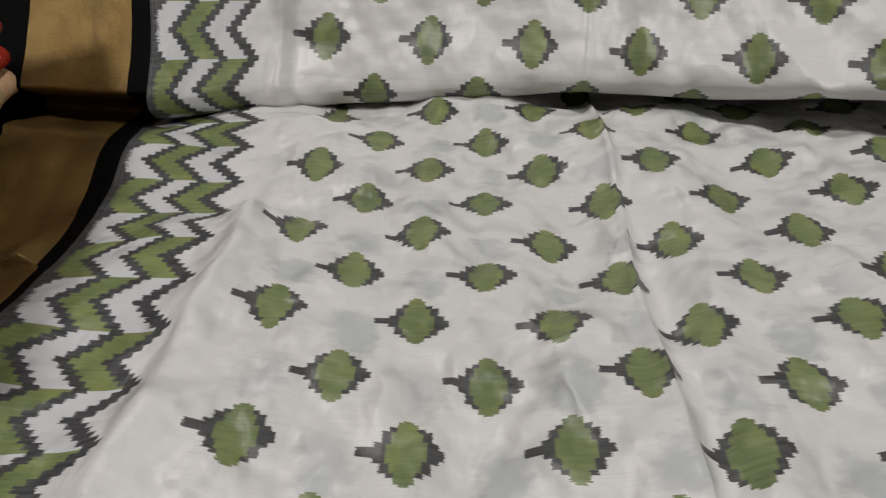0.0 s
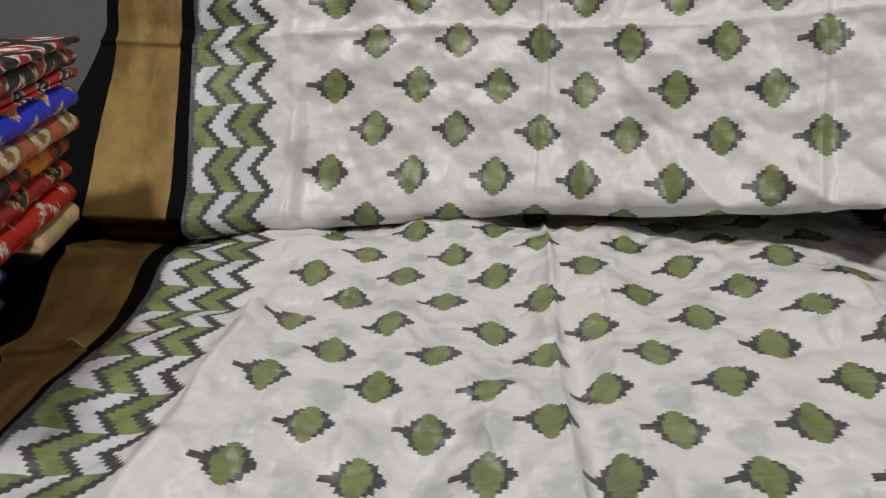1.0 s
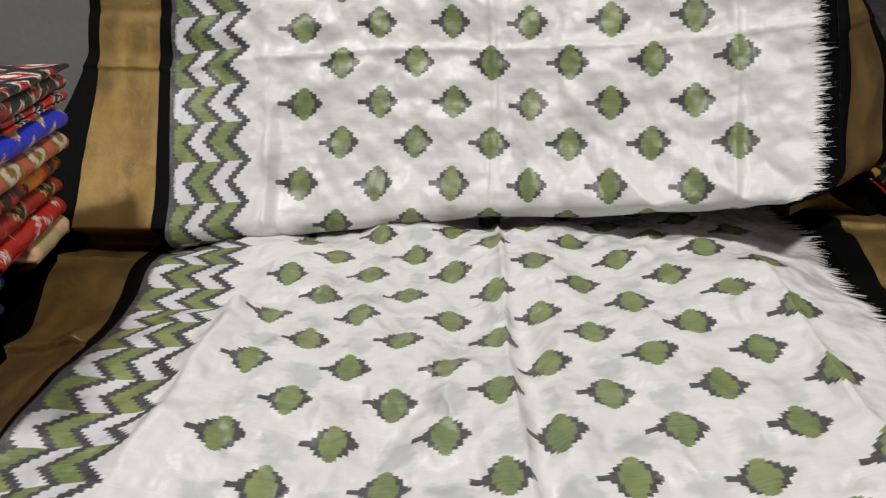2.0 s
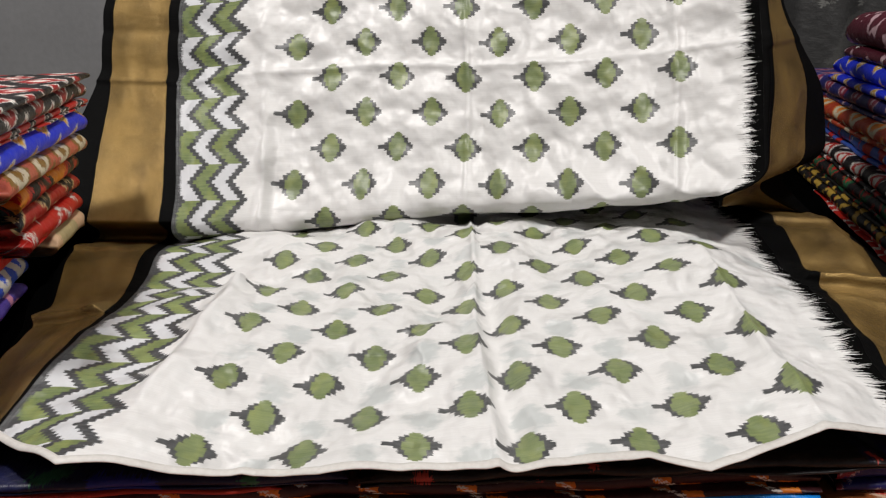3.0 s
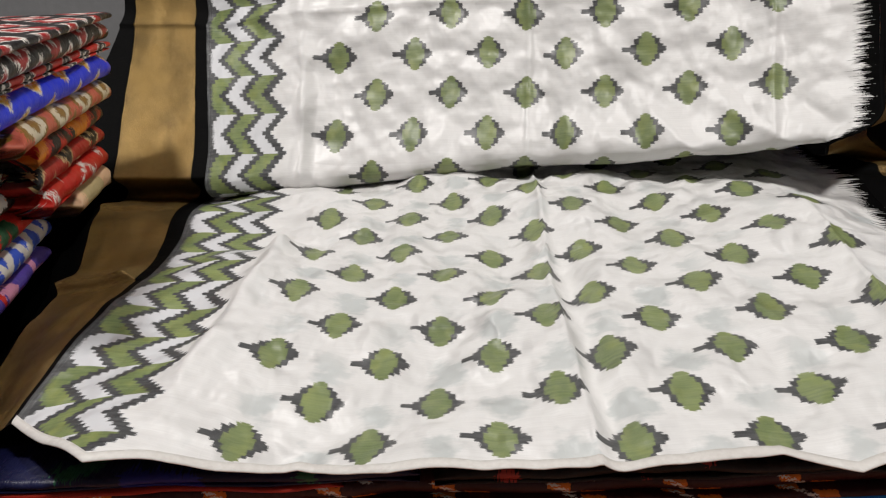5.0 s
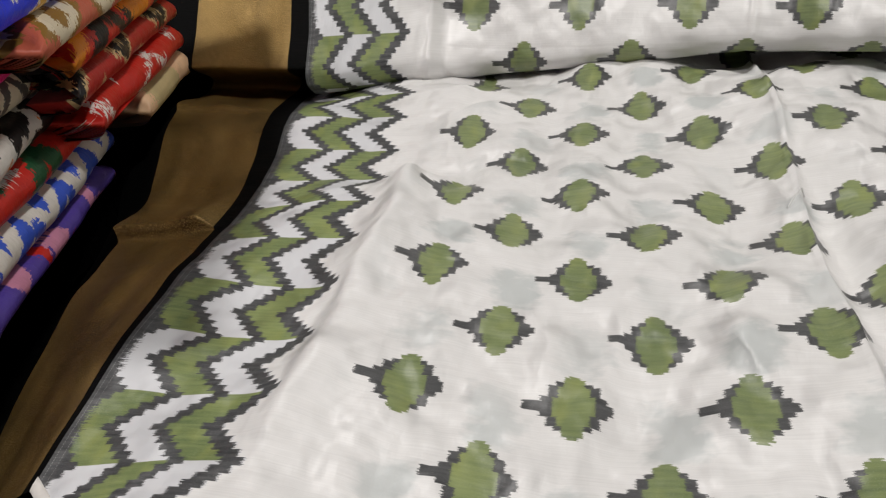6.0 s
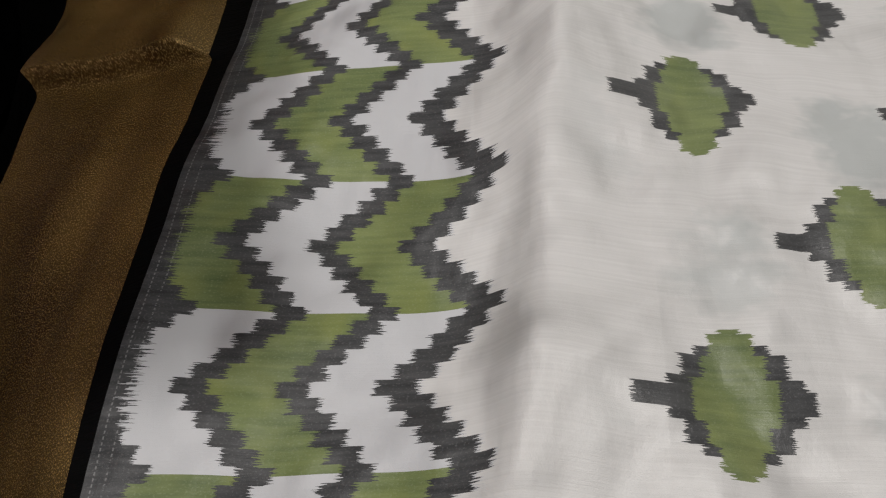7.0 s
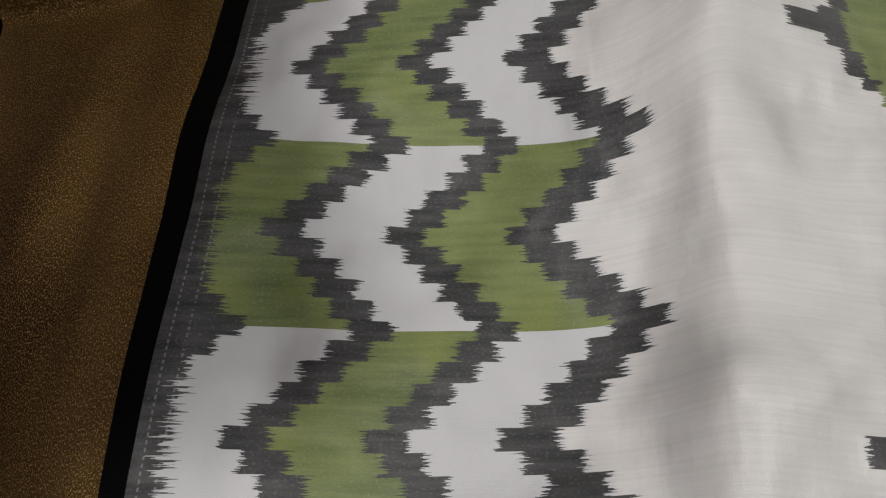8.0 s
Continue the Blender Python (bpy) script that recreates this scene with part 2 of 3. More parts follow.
def sheet(name, rows, uvs, smooth=True, close=False):
    """A grid mesh from rows of points with a uv pair for each."""
    nr, nc = len(rows), len(rows[0])
    verts = [p for row in rows for p in row]
    flat = [t for row in uvs for t in row]
    faces = []
    for r in range(nr - 1):
        for c in range(nc - 1 + (1 if close else 0)):
            d = (c + 1) % nc
            faces.append((r * nc + c, r * nc + d, (r + 1) * nc + d, (r + 1) * nc + c))
    me = bpy.data.meshes.new(name)
    me.from_pydata(verts, [], faces)
    layer = me.uv_layers.new(name="weave")
    ids = np.empty(len(me.loops), dtype=np.int32)
    me.loops.foreach_get("vertex_index", ids)
    layer.data.foreach_set("uv", np.array(flat, dtype=np.float32)[ids].ravel())
    me.polygons.foreach_set("use_smooth", [smooth] * len(me.polygons))
    return me


def box(name, x0, x1, y0, y1, z0, z1, bevel=0.0):
    bm = bmesh.new()
    bmesh.ops.create_cube(bm, size=1.0)
    bmesh.ops.transform(bm, matrix=Matrix.LocRotScale(((x0 + x1) / 2, (y0 + y1) / 2, (z0 + z1) / 2), None, (x1 - x0, y1 - y0, z1 - z0)), verts=bm.verts)
    if bevel:
        bmesh.ops.bevel(bm, geom=bm.edges[:], offset=bevel, segments=3, affect="EDGES")
    me = bpy.data.meshes.new(name)
    bm.to_mesh(me)
    bm.free()
    return me


def ease(a, b, t):
    k = min(1.0, max(0.0, (t - a) / (b - a)))
    return k * k * (3 - 2 * k)


def hump(t, centre, width):
    return math.exp(-((t - centre) / width) ** 2)


def ridge(t, centre, width):
    return math.exp(-abs(t - centre) / width)


def wob(a, b, c=0.0):
    return noise.noise((a, b, c))


# ---------------------------------------------------------------- room
def structure(name, mesh, material, label):
    return tagged(part(name, mesh, material), label, "", "", "structure")


structure("floor", box("floor", -2.4, 2.4, -2.4, 2.2, -0.1, 0.0), FLOOR, "plain grey tiled shop floor")
structure("wall_north", box("wall", -2.4, 2.4, 2.0, 2.12, 0.0, 2.7), PLASTER, "plain grey painted back wall")
structure("wall_south", box("wall", -2.4, 2.4, -2.4, -2.28, 0.0, 2.7), PLASTER, "plain grey painted wall")
structure("wall_west", box("wall", -2.4, -2.28, -2.28, 2.0, 0.0, 2.7), PLASTER, "plain grey painted side wall")
structure("wall_east", box("wall", 2.28, 2.4, -2.28, 2.0, 0.0, 2.7), PLASTER, "plain grey painted side wall")
structure("ceiling", box("ceiling", -2.4, 2.4, -2.4, 2.12, 2.7, 2.8), CEILING, "plain white ceiling")


# ---------------------------------------------------------------- the draped saree
# Cloth coordinates: i counts half columns of the woven design across, j counts rows along.
LEFT, RIGHT, FOLD = -3.75, 13.0, 8.75


def seat_wave(i, j):
    crest = -1.0 + 0.09 * (j - 2.0) + 0.22 * wob(j * 0.55, 60.0)
    z = 0.009 * (1 - ease(-2.4, -1.2, i)) * ease(-2.6, -1.0, j) * (1 - ease(3.5, 5.5, j))
    off = i - crest
    soft = math.sqrt(off * off + 0.012) - 0.11
    z += 0.030 * math.exp(-soft / (0.50 if off < 0 else 0.85)) * ease(-2.4, 0.0, j) * (1 - ease(4.0, 5.0, j))
    z += 0.011 * ridge(i, -0.75, 0.40) * hump(j, 4.25, 0.55)
    c = i + 0.045 * (2.4 - j) * (1 - ease(2.0, 2.8, j)) * -1.0
    taut = 0.3 + 0.7 * ease(-2.8, -1.2, j)
    z += 0.009 * taut * ridge(c, 5.2, 0.09) - 0.010 * taut * hump(c, 5.62, 0.26) * (1 - ease(3.2, 4.6, j)) - 0.003 * hump(c, 5.4, 0.2)
    z += (0.011 + 0.011 * ease(-2.6, -0.8, j)) * (ridge(i, 10.9, 0.65) if i < 10.9 else math.exp(-(i - 10.9) / 2.6)) * (1 - ease(2.5, 5.5, j))
    z += 0.007 * ease(-2.6, -0.8, j) * ridge(i, 10.95 - 0.03 * j, 0.10) * (1 - 0.6 * ease(3.0, 6.0, j)) * (1 - ease(7.0, 8.4, j))
    z += 0.010 * ridge(i + 0.25 * (j - 4), 8.1, 0.5) * hump(j, 2.6, 1.6)
    z += 0.007 * ridge(i - 0.35 * (j - 6), 8.6, 0.35) * hump(j, 6.4, 1.2) - 0.006 * hump(i, 7.3, 0.6) * hump(j, 6.0, 1.5)
    fold = i - 2.25 - 0.28 * j
    z += 0.010 * (math.exp(fold / 0.9) if fold < 0 else math.exp(-fold / 0.42)) * ease(-1.8, 0.2, j) * (1 - ease(2.6, 3.8, j))
    fold = i - 3.75 - 0.30 * j
    z += 0.006 * (math.exp(fold / 0.6) if fold < 0 else math.exp(-fold / 0.35)) * ease(-1.5, 0.2, j) * (1 - ease(1.6, 2.8, j))
    z += 0.0035 * ridge(j + 0.03 * i, 3.75, 0.10) * ease(4.2, 5.5, i)
    z += 0.0035 * ridge(i, 2.2, 0.2) * hump(j, 3.9, 0.4)
    calm = 0.35 + 0.65 * ease(-1.8, -0.4, i)
    calm *= taut
    z += 0.0060 * taut * wob(i * 0.42, j * 0.5, 2.0) + calm * 0.0058 * (abs(wob(i * 0.7, j * 0.7, 5.0)) - 0.2) * 2 + calm * 0.0026 * (abs(wob(i * 1.5, j * 1.4, 8.0)) - 0.2) * 2
    return z


def panel_wave(i, j):
    d = 0.007 * ridge(i, 5.05, 0.09) - 0.005 * hump(i, 5.5, 0.4)
    d += 0.0048 * ridge(j, 13.25 + 0.02 * i, 0.07) - 0.0025 * hump(j, 13.6, 0.3)
    d += 0.006 * hump(i, -0.85, 0.3) * (1 - ease(11.0, 16.0, j)) - 0.004 * hump(i, 0.1, 0.7)
    d += 0.009 * ridge(i, 10.9, 0.16) - 0.006 * hump(i, 10.3, 0.4)
    d += 0.009 * ridge(i + 0.03 * (j - 9), -0.75, 0.12) * (1 - ease(9.8, 13.0, j))
    if i < -0.9:
        d += 0.007 * (i + 0.9)
    elif i < 5.0:
        d -= 0.006 * (i + 0.9)
    else:
        d -= 0.0354 * (1 - ease(5.0, 11.2, i))
    d += 0.016 * max(0.0, i - 11.2)
    low = 1 - ease(9.3, 11.6, j)
    d += low * (0.013 * ridge(i + 0.9 * (j - 10), 8.6, 0.40) + 0.011 * ridge(i + 1.6 * (j - 10), 10.6, 0.45) - 0.008 * hump(i, 7.4, 0.6) + 0.006 * hump(i, 2.6, 0.5))
    d += 0.008 * ridge(i + 0.7 * (j - 11), 9.6, 0.35) * hump(j, 11.0, 0.7)
    d += 0.005 * wob(i * 0.4, j * 0.45, 12.0) + 0.0036 * abs(wob(i * 0.9, j * 1.0, 15.0)) * 2 + 0.0012 * wob(i * 2.4, j * 2.6, 18.0)
    return d


def series(table, a, b):
    """A slow swell of the cloth: a short cosine series, a and b running from 0 to 1."""
    return sum(c * math.cos(math.pi * m * a) * math.cos(math.pi * n * b) for m, row in enumerate(table) for n, c in enumerate(row))


SEAT_X = [[0.8, 1.2, -1.7, 0.6], [1.5, 4.9, -1.8, -2.3], [3.0, 2.4, -3.8, 1.0], [-0.5, 1.0, -0.7, -0.0], [1.0, 0.7, -1.4, 2.0]]
SEAT_Y = [[-0.5, 1.6, -0.1, 0.0], [5.5, -0.5, 0.6, 2.1], [0.5, 0.9, 1.7, 1.4], [-1.0, -0.2, -1.3, -0.2], [-0.1, 0.5, 0.1, -2.2]]
SEAT_Z = [[-2.0, 0.8, 0.5, 0.8, -1.2, 2.3], [3.8, 9.0, 1.8, -0.3, -0.2, 1.9], [1.5, 0.4, -1.1, 1.1, 0.8, 0.9], [4.3, 3.2, -0.5, 1.6, -1.9, 0.0], [-1.3, 0.2, 2.4, 0.2, -1.0, 0.2], [0.9, -1.1, 0.1, 1.2, 1.8, -0.9], [-2.1, -1.7, -1.5, -2.9, 0.5, 0.5], [1.4, -0.2, -2.4, 0.7, -2.9, -0.7], [-0.9, 1.0, -2.1, -2.1, -3.5, 1.5]]
PANEL_X = [[-7.4, 1.9, -1.9], [-5.5, 6.2, 1.5], [-10.8, 0.5, 0.6], [-2.4, 1.0, 1.1], [-3.8, 1.8, -0.0]]
PANEL_OUT = [[15.5, -2.4, 1.5], [6.0, -0.8, -1.2], [0.3, 0.1, -0.3], [1.9, 0.4, -0.5], [2.4, 0.1, -0.7]]
PANEL_UP = [[-0.3, -0.1, 1.5], [-5.9, -3.5, -2.4], [-5.8, 3.5, -0.5], [-2.6, 2.6, 0.9], [0.4, 0.9, 0.8]]


def seat_point(i, j):
    a, b = (i + 4.0) / 17.2, (j + 3.0) / 12.5
    return Vector((-0.09021 + 0.05175 * i - 0.00244 * j + 0.001 * series(SEAT_X, a, b),
                   0.44562 + 0.00323 * i + 0.05660 * j + 0.001 * series(SEAT_Y, a, b),
                   0.29567 + 0.00200 * i + 0.00350 * j + 0.001 * series(SEAT_Z, a, b) + seat_wave(i, j)))


def panel_point(i, j):
    k = ease(fold_row(i), fold_row(i) + 0.9, j)
    jj = min(j, 16.4)
    a, b = (i + 4.0) / 17.2, (jj - 8.0) / 8.5
    p = Vector((-0.13675 + 0.05404 * i + 0.00083 * jj + 0.001 * series(PANEL_X, a, b), 0.72653 - 0.01435 * i + 0.02682 * jj, -0.12858 + 0.00254 * i + 0.05130 * jj))
    rise = 0.001 * series(PANEL_UP, a, b)
    p += Vector((0.0, 0.46 * rise, 0.89 * rise)) + Vector((-0.22, -0.86, 0.46)) * (panel_wave(i, jj) + 0.001 * series(PANEL_OUT, a, b))
    over = max(0.0, j - 16.4)
    if over:  # the cloth turns over the top of the board and hangs behind it
        t = min(over / 0.7, 1.0) * math.pi * 0.9
        p += Vector((0.0, 0.034 * (1 - math.cos(t)), 0.022 * math.sin(t) - 0.05 * max(0.0, over - 0.7)))
    p.y += 0.030 * (1 - k) * (1 - k) - 0.014 * hump(j, fold_row(i) + 0.8, 0.7)
    curl = min(1.0, max(0.0, (-0.5 - i) / 3.25))  # the striped side bends forward
    p += Vector((0.395, -1.0, 0.228)) * (curl * (0.03 + 0.11 * (1 - ease(9.0, 14.0, j))))
    p.x -= 0.05 * ease(11.6, 13.2, i) * (1 - ease(fold_row(i), fold_row(i) + 1.4, j)) ** 2
    return p


def fold_row(i):
    return 8.40 + 0.062 * min(max(i, -3.0), 13.0) + 0.10 * hump(i, 5.0, 1.4) - 0.15 * hump(i, -0.7, 0.6)


def cloth(i, j):
    """A place on the white width of the saree."""
    f = fold_row(i)
    w = ease(f - 0.12, f + 0.28, j)
    if w <= 0:
        return seat_point(i, j)
    if w >= 1:
        return panel_point(i, j)
    p = seat_point(i, min(j, f)).lerp(panel_point(i, j), w)
    tuck = math.sin(math.pi * w)
    p.y += 0.045 * tuck
    p.z -= 0.004 * tuck
    return p


def droop(j, side):
    """How far a border hangs down beside the seat, in degrees."""
    if side < 0:
        return 33 - 21 * ease(-1.5, 3.0, j) - 12 * ease(3.0, 6.0, j)
    return 30 - 26 * ease(1.5, 4.6, j)


def pleat(j, at):
    """A flattened fold across a border: a slow rise, then a sharp drop towards the front."""
    return 1 - ease(at, at + 1.3, j) if j >= at else math.exp(-(at - j) / 0.04)


def border(arc, j, side):
    """A place on the border strip, arc metres out from the edge of the white width."""
    edge = LEFT if side < 0 else RIGHT
    a = radians(droop(j, side))
    if side < 0:  # the border is gathered a little towards the cut end
        inner = 0.010 + 0.012 * ease(2.5, 6.0, j)
        low = arc * inner / 0.010 if arc < 0.010 else inner + (arc - 0.010) * (0.80 + 0.14 * ease(3.0, 8.0, j))
    else:
        stripe = 0.024 + 0.026 * ease(3.5, 8.5, j)
        low = arc * stripe / 0.044 if arc < 0.044 else arc - 0.044 + stripe
    seat = seat_point(edge, min(j, FOLD + 0.6)) + Vector((side * low * math.cos(a), 0, -low * math.sin(a)))
    seat.z += 0.004 * wob(arc * 30, j * 0.8, 20.0 + side) * ease(0.0, 0.05, arc)
    seat.z += pleat(j, 3.05 if side < 0 else 4.0) * ease(0.0, 0.03, arc) * (0.017 if side < 0 else 0.018)
    seat.y -= 0.006 * pleat(j, 3.05 if side < 0 else 4.0) * ease(0.0, 0.012, arc)
    seat.z += pleat(j, 6.9 if side < 0 else 7.4) * ease(0.0, 0.05, arc) * 0.007
    turn = radians(2 if side < 0 else 48 + 14 * ease(11.5, 14.5, j)) * ease(0.0, 0.03, arc)
    full = arc
    if side > 0:
        stripe = 0.010 + 0.040 * ease(9.3, 14.0, j)
        arc = arc * stripe / 0.044 if arc < 0.044 else arc - 0.044 + stripe
    else:
        arc = arc * 2.0 if arc < 0.010 else 0.020 + (arc - 0.010) * 0.96
    up = panel_point(edge, j) + Vector((side * arc * math.cos(turn), arc * (math.sin(turn) + (0.24 * ease(9.5, 13.0, j) if side < 0 else 0.0)), 0))
    up.y += 0.003 * wob(arc * 25, j * 0.7, 30.0 + side) - 0.007 * pleat(j, 13.25) * ease(0.0, 0.02, arc)
    w = ease(FOLD - 0.15, FOLD + 0.35, j)
    p = seat.lerp(up, w)
    p.y += 0.02 * math.sin(math.pi * w)
    p.z = max(p.z - 0.7 * max(0.0, full - 0.13) * (1 - w), 0.214)
    return p


FRONT_I = (-3.9, -2.9, -1.8, -0.4, 1, 2.4, 3.7, 4.9, 5.5, 6.6, 8.0, 8.9, 9.3, 10.2, 10.95, 12.0, 13.4)
FRONT_J = (-1.58, -2.31, -3.05, -2.71, -2.36, -2.68, -2.65, -2.5, -2.46, -2.48, -2.33, -2.74, -2.63, -2.41, -2.22, -2.04, -1.72)


def front(i):
    return float(np.interp(i, FRONT_I, FRONT_J)) + 0.02 * wob(i * 1.5, 3.0)


TOP = 18.5
saree = tagged(new("draped_saree"), "draped white silk saree with green ikat diamonds and gold border", "saree")


def strands(js, n):
    """Row values along the cloth: closer together at the fold."""
    return list(np.linspace(js, FOLD - 0.4, n)) + list(np.linspace(FOLD - 0.36, FOLD + 0.6, 26)) + list(np.linspace(FOLD + 0.7, TOP, 120))


def drape(name, across, place, material, label, begin):
    rows, uvs = [], []
    n = 150
    cols = []
    for a in across:
        js = strands(begin(a), n)
        cols.append(([place(a, j) for j in js], [(a, j) for j in js]))
    for k in range(len(cols[0][0])):
        rows.append([c[0][k] for c in cols])
        uvs.append([c[1][k] for c in cols])
    return part(name, sheet(name, rows, uvs), material, saree, label)


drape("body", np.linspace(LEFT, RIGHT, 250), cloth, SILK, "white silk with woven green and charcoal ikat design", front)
for side, spans in ((-1, ((0.0, 0.010, BLACK, "selvage_stripe", 4), (0.010, 0.130, GOLD, "gold_border", 26), (0.130, 0.20, BLACK, "outer_stripe", 12))),
                    (1, ((0.0, 0.044, BLACK, "selvage_stripe", 8), (0.044, 0.160, GOLD, "gold_border", 26), (0.160, 0.235, BLACK, "outer_stripe", 12)))):
    edge_front = front(LEFT if side < 0 else RIGHT)
    for a0, a1, material, name, count in spans:
        rows, uvs = [], []
        for j in strands(edge_front, 240):
            arcs = np.linspace(a0, a1, count)
            if a0 > 0.12:
                arcs = a0 + (arcs - a0) * (1.0 - 0.68 * ease(10.5, 14.0, j))
            rows.append([border(a, j, side) for a in arcs])
            uvs.append([(a / 0.053, j) for a in arcs])
        part(name, sheet(name, rows, uvs), material, saree, "antique gold zari band" if material is GOLD else "black woven edging")

# a pulled thread standing off the long crease
rows, uvs = [], []
for k in range(14):
    t = k / 13
    p = cloth(5.0 + 0.30 * t, 3.75 + 0.35 * t) + Vector((0, 0, 0.0006 + 0.006 * math.sin(math.pi * t)))
    rows.append([p + Vector((0.0005 * math.cos(a), 0, 0.0005 * math.sin(a))) for a in (0, 2.1, 4.2)])
    uvs.append([(12.0, 3.4)] * 3)
part("loose_thread", sheet("loose_thread", rows, uvs, True, True), SILK, saree, "pulled white silk thread")

# doubled hem along the cut end
rows, uvs = [], []
for i in np.linspace(LEFT, RIGHT, 300):
    f = front(i)
    ring = [cloth(i, f + 0.150) + Vector((0, 0, 0.0001)), cloth(i, f + 0.145) + Vector((0, 0, 0.0012)), cloth(i, f + 0.06) + Vector((0, 0, 0.0012)), cloth(i, f) + Vector((0, -0.0003, 0.0005))]
    ring += [cloth(i, f) + Vector((0, y, z)) for y, z in ((-0.0005, -0.0002), (-0.0005, -0.0006), (0.001, -0.0011), (0.012, -0.0024), (0.03, -0.005))]
    rows.append(ring)
    uvs.append([(i, k * 0.1) for k in range(len(ring))])
part("hem", sheet("hem", rows, uvs), HEM, saree, "narrow doubled white silk hem")


# ---------------------------------------------------------------- supports
pad = tagged(new("display_platform"), "low display platform covered with black cloth", "platform")
part("cover", box("cover", -0.98, 1.25, -0.10, 1.9, 0.0, 0.21, 0.012), DARKCLOTH, pad)
part("cushion", box("cushion", -0.27, 0.58, 0.46, 1.02, 0.21, 0.272, 0.015), DARKCLOTH, pad)
part("cushion", box("cushion", -0.86, -0.47, 0.30, 0.735, 0.21, 0.293, 0.015), DARKCLOTH, pad)
part("cushion", box("cushion", -0.86, -0.475, 0.745, 1.02, 0.21, 0.337, 0.012), DARKCLOTH, pad)
part("cushion", box("cushion", 0.86, 1.22, 0.42, 1.02, 0.21, 0.262, 0.015), DARKCLOTH, pad)
part("cushion", box("cushion", -0.95, 1.22, 1.03, 1.88, 0.21, 0.262, 0.015), DARKCLOTH, pad)
rest = tagged(new("backrest_board"), "slanted board behind the draped saree, covered in black cloth", "backrest")
me = box("cover", -0.42, 0.42, 0.0, 0.03, 0.0, 0.44, 0.01)
board = part("cover", me, DARKCLOTH, rest)
rest.matrix_world = Matrix.Translation((0.06, 1.035, 0.262)) @ pose(0, 0, 0, -27, 0, -14.5)


# ---------------------------------------------------------------- folded sarees
def folded(label, material, length, depth, thick, folds, seed, trim=None):
    """A folded saree: soft rolls of cloth along y, rounded fold towards +x, base at z = 0."""
    rnd = random.Random(seed)
    ob = tagged(new("folded_saree"), label, "saree", "folded sarees in the stacks")
    weights = [1.0] + [rnd.uniform(0.28, 0.45) for _ in range(folds - 1)]
    rnd.shuffle(weights)
    base = 0.0
    for f in range(folds):
        h = thick * weights[f] / sum(weights)
        jut, rows, uvs = rnd.uniform(-0.006, 0.006), [], []
        n = 26
        for k in range(n):
            t = k / (n - 1)
            y = t * length
            squeeze = 1.0 - 0.25 * (1 - ease(0, 0.05, t)) - 0.25 * ease(0.95, 1, t)
            x_out = jut + 0.006 * wob(y * 9, seed, f) + 0.003 * wob(y * 26, seed, f + 9)
            z0 = base + 0.0025 * wob(y * 7, seed + 3, f)
            hh = h * squeeze * (1 + 0.12 * wob(y * 11, seed + 5, f))
            ring, ruv = [], []
            ring.append((x_out - depth, y, z0)), ruv.append((0.0, y))
            for s in range(11):
                a = -math.pi / 2 + math.pi * s / 10
                ring.append((x_out - hh / 2 + math.cos(a) * hh * 0.62, y, z0 + hh / 2 + math.sin(a) * hh / 2))
                ruv.append((depth + s * h * 0.16, y))
            ring.append((x_out - depth, y, z0 + hh)), ruv.append((2 * depth, y))
            rows.append(ring), uvs.append(ruv)
        me = sheet("fold", rows, uvs)
        bm = bmesh.new()
        bm.from_mesh(me)
        ends = [e for e in bm.edges if e.is_boundary]
        bmesh.ops.holes_fill(bm, edges=ends)
        bm.to_mesh(me)
        bm.free()
        part("fold", me, trim if trim and f == folds - 1 else material, ob)
        base += h
    return ob


